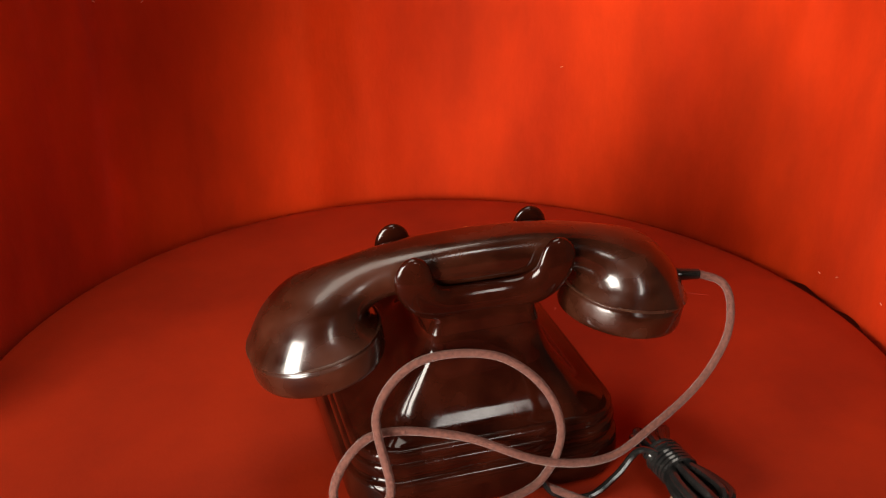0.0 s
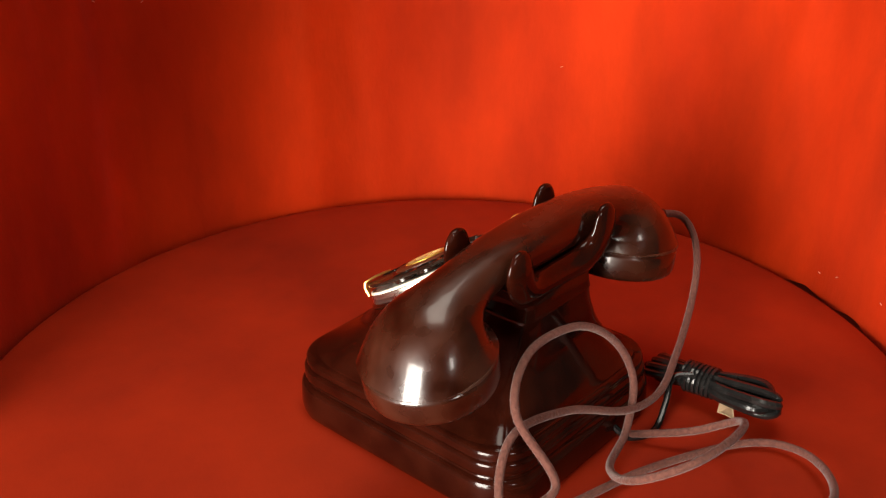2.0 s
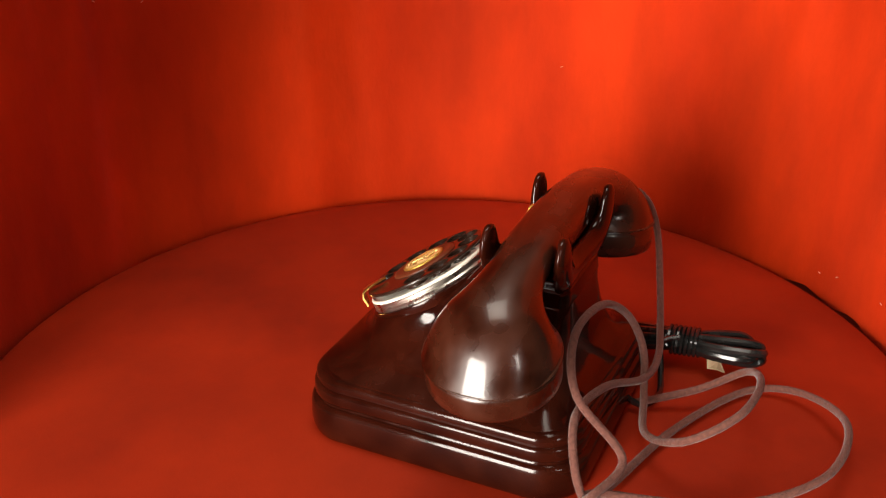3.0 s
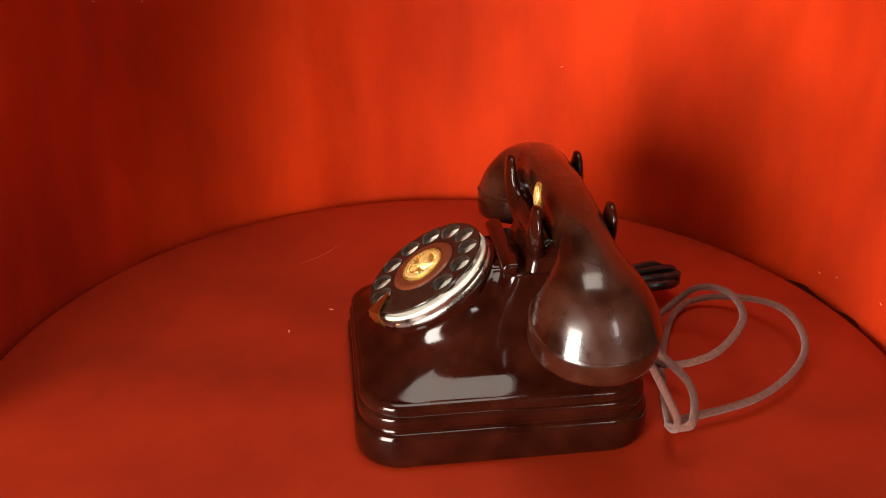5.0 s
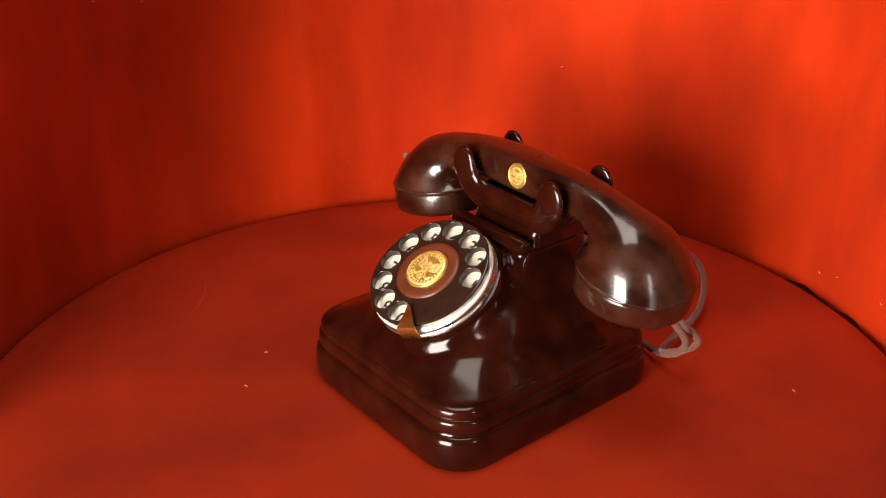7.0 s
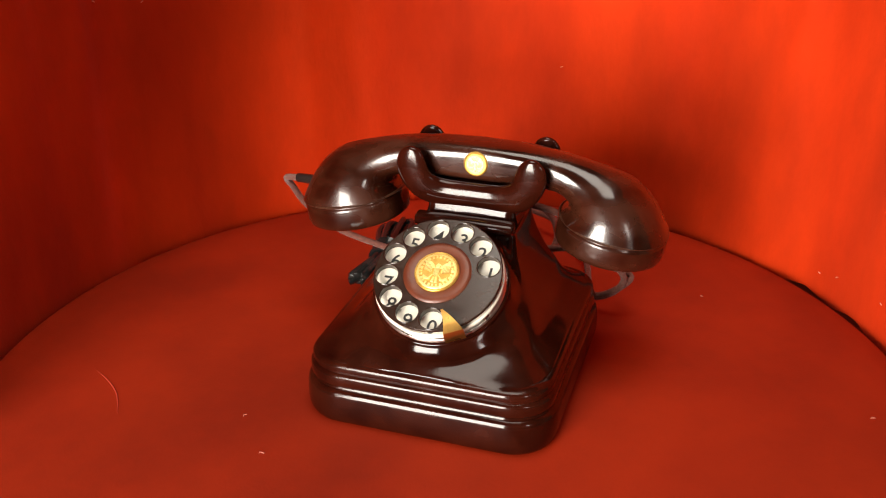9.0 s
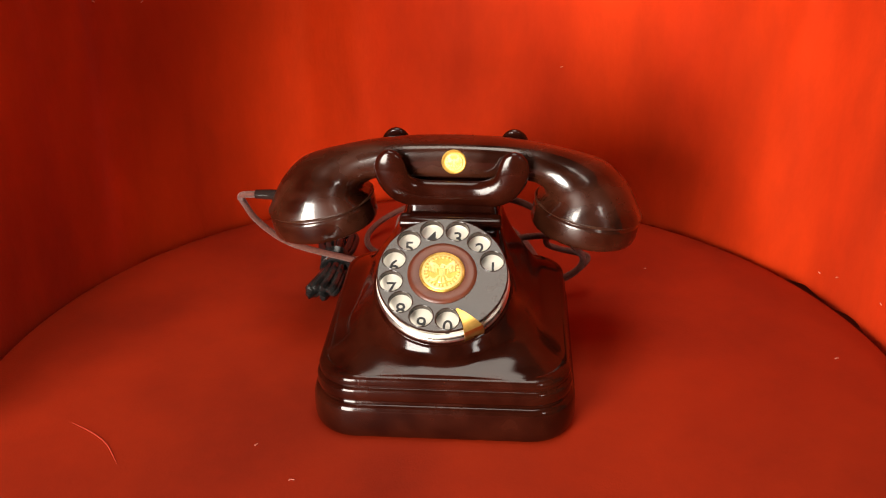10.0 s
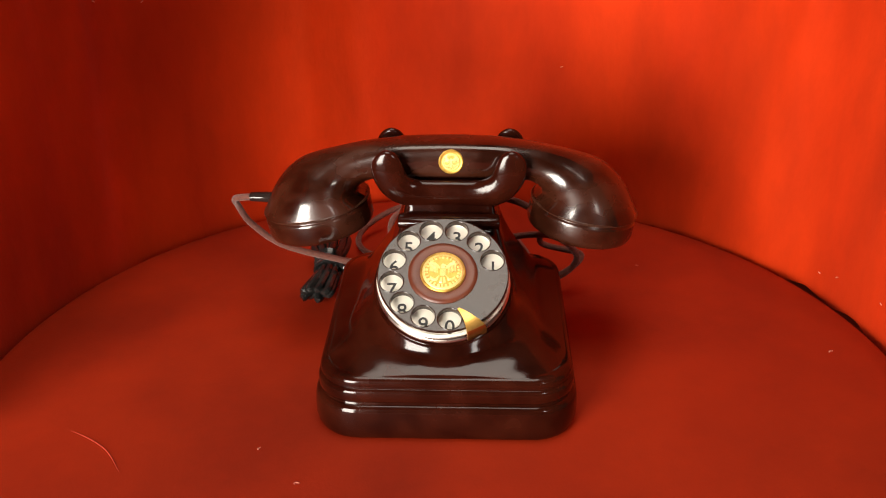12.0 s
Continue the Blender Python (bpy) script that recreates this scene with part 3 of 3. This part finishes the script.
def finger_wheel(seat):
    """The holed disc: concentric rings with ten round holes left open."""
    bm = bmesh.new()
    outer_r, inner_r, hole_r, mid = 38.0, 18.0, 6.9, 30.4
    top, low = 4.4, 2.4
    seg = 24
    faces = []

    def plate(z):
        """one level: ring vertices between holes"""
        sectors = []
        for k, a in enumerate(HOLES):
            c = Vector((mid * math.cos(radians(a)), mid * math.sin(radians(a)), z))
            hole = [bm.verts.new(Vector((c.x + hole_r * math.cos(radians(a) + 2 * math.pi * j / seg), c.y + hole_r * math.sin(radians(a) + 2 * math.pi * j / seg), z)) * MM) for j in range(seg)]
            # frame of the sector, matched point by point with the hole
            frame_pts = []
            for j in range(seg):
                t = 2 * math.pi * j / seg
                u, v = math.cos(t), math.sin(t)
                s = 1 / max(abs(u), abs(v))
                u, v = u * s, v * s
                rr = (outer_r + inner_r) / 2 + u * (outer_r - inner_r) / 2
                aa = radians(a) + v * radians(14.5)
                frame_pts.append(bm.verts.new(Vector((rr * math.cos(aa), rr * math.sin(aa), z)) * MM))
            for j in range(seg):
                i = (j + 1) % seg
                bm.faces.new((hole[j], hole[i], frame_pts[i], frame_pts[j]))
            sectors.append(hole)
        # the closed part, from the last hole round to the first
        a_from, a_to = HOLES[-1] + 14.5, HOLES[0] - 14.5 + 360
        n = 14
        prev = None
        for j in range(n + 1):
            aa = radians(a_from + (a_to - a_from) * j / n)
            now = [bm.verts.new(Vector((r * math.cos(aa), r * math.sin(aa), z)) * MM) for r in (inner_r, 25.0, 32.0, outer_r)]
            if prev:
                for q in range(3):
                    bm.faces.new((prev[q], prev[q + 1], now[q + 1], now[q]))
            prev = now
        return sectors

    upper, lower = plate(top), plate(low)
    for h0, h1 in zip(upper, lower):
        for j in range(seg):
            i = (j + 1) % seg
            bm.faces.new((h0[j], h0[i], h1[i], h1[j]))
    bmesh.ops.remove_doubles(bm, verts=bm.verts, dist=0.00002)
    turned(bm, [(r * MM, z * MM) for r, z in ((37.9, 2.4), (38.4, 2.7), (38.7, 3.4), (38.4, 4.2), (37.9, 4.45))], 96, cap=False)
    turned(bm, [(r * MM, z * MM) for r, z in ((18.4, 2.4), (20.6, 4.43), (17.0, 4.6), (12.0, 4.6))], 72)
    wheel = part("finger_wheel", bm, WHEEL, seat, "dark finger wheel with ten holes")
    # raised lip round each hole
    for a in HOLES:
        bm = bmesh.new()
        m = Matrix.Translation((mid * math.cos(radians(a)) * MM, mid * math.sin(radians(a)) * MM, 0))
        turned(bm, [(r * MM, z * MM) for r, z in ((6.75, 0.6), (6.75, 4.5), (6.95, 4.68), (7.15, 4.6), (7.35, 4.38))], 28, m, cap=False)
        part("hole_rim", bm, WHEEL, wheel)
    return wheel


CORD_PATH = [(-131, 28, 101.2), (-143, 34.5, 97), (-144, 44, 87), (-138, 52, 70), (-119, 60, 50), (-87, 70, 35), (-57, 77, 26), (-20, 77, 33), (23, 66, 51),
             (68, 63, 58), (90, 74, 34), (65, 79, 13), (-8, 99, 10), (-68, 130, 9), (-73, 163, 14), (-37, 191, 23), (13, 185, 21), (49, 142, 15), (69, 79, 16),
             (94, 81, 33), (65, 89, 39), (64, 62, 70), (40, 52, 90), (1, 55, 89), (-24, 64, 71), (-32, 73, 45), (-18, 79, 21), (14, 89, 20), (33, 114, 36),
             (18, 138, 50), (-18, 143, 49), (-47, 132, 37), (-43, 105, 19), (-27, 72, 10)]


def cords(phone):
    bm = bmesh.new()
    tube(bm, mm(CORD_PATH), 2.28 * MM, 12, 10)
    part("handset_cord", bm, CORD, phone, "thick brown braided cord in loose loops", at=AT)
    hank = Vector((-89, 56, 20)), Vector((-96, 134, 23))
    axis = (hank[1] - hank[0]).normalized()
    side = axis.cross(Vector((0, 0, 1))).normalized()
    up = side.cross(axis)
    wires = []
    rng = random.Random(7)
    for k in range(9):
        ang = 2 * math.pi * k / 9
        o = side * math.cos(ang) * 6.5 + up * (math.sin(ang) * 5.0)
        fan = side * math.cos(ang) * 13 + up * (math.sin(ang) * 6.0)
        length = 72 + rng.uniform(-7, 6)
        pts = [hank[0] + fan * 0.15 + axis * 10, hank[0] + fan * 0.3 + axis * 1 + Vector((-7, 0, -4)), hank[0] + fan * 0.75 + axis * rng.uniform(-6, 2) + Vector((-8, 0, -5)), hank[0] + o + axis * 16, hank[0] + o * 0.8 + axis * 32, hank[0] + fan * 0.9 + axis * 50, hank[0] + fan + axis * length,
               hank[0] + fan * 0.35 + axis * (length + 4), hank[0] + fan * 0.2 + axis * 46]
        pts = [Vector((p.x, p.y, max(p.z, 6.6))) for p in pts]
        bm = bmesh.new()
        tube(bm, mm(pts), 2.8 * MM, 8, 6)
        wires.append(part("line_wire", bm, RUBBER, phone, "shiny black wire folded into a tied hank", at=AT))
    wire = wires[0]
    bm = bmesh.new()
    pts = []
    for k in range(7 * 12 + 1):
        t = 2 * math.pi * k / 12
        pts.append(hank[0] + axis * (20 + k * 0.24) + side * math.cos(t) * 9.6 + up * math.sin(t) * 8.4)
    tube(bm, mm(pts), 1.4 * MM, 6, 2)
    part("tie", bm, RUBBER, wire, "black wire wound round the hank")
    bm = bmesh.new()
    tube(bm, mm([(-24, 66, 16), (-28, 76, 9), (-46, 82, 7), (-64, 78, 14), (-78, 74, 24), (-85, 84, 27)]), 2.0 * MM, 8, 6)
    part("lead", bm, RUBBER, wire)
    bm = bmesh.new()
    loft(bm, [[Vector(p) * MM for p in ((-86, 102, h), (-80, 104, h - 4), (-78, 110, h - 2), (-81, 115, h - 5), (-86, 110, h + 1))] for h in (15.5, 16.3)])
    part("paper_tag", bm, PAPER, wire, "torn brown paper tag")


def telephone():
    phone = tagged(new("telephone"), "dark brown bakelite rotary telephone with gilt emblem on red turntable", "telephone")
    plinth(phone)
    housing(phone)
    ledge(phone)
    cradle(phone)
    dial(phone)
    handset(phone)
    cords(phone)
    return phone


room()
display_table()
curtain()
TURNTABLE = turntable()
PHONE = telephone()

TURN = [(0.0, -161.3), (1.0, -145.2), (2.0, -129.4), (3.0, -113.3), (4.0, -97.2), (5.0, -81.1), (6.0, -65.1), (7.0, -49.3), (8.0, -32.9), (9.0, -16.4), (9.5, -8.2), (9.75, -4.6),
        (10.0, -1.95), (10.25, -0.5), (10.5, -0.05), (11.0, 0.0), (12.0, 0.0)]


def motions():
    walk(PHONE, [(t, pose(0, 0, 0.0, 0, 0, a)) for t, a in TURN])
    walk(TURNTABLE, [(t, pose(0, 0, -0.022, 0, 0, a)) for t, a in TURN])


motions()
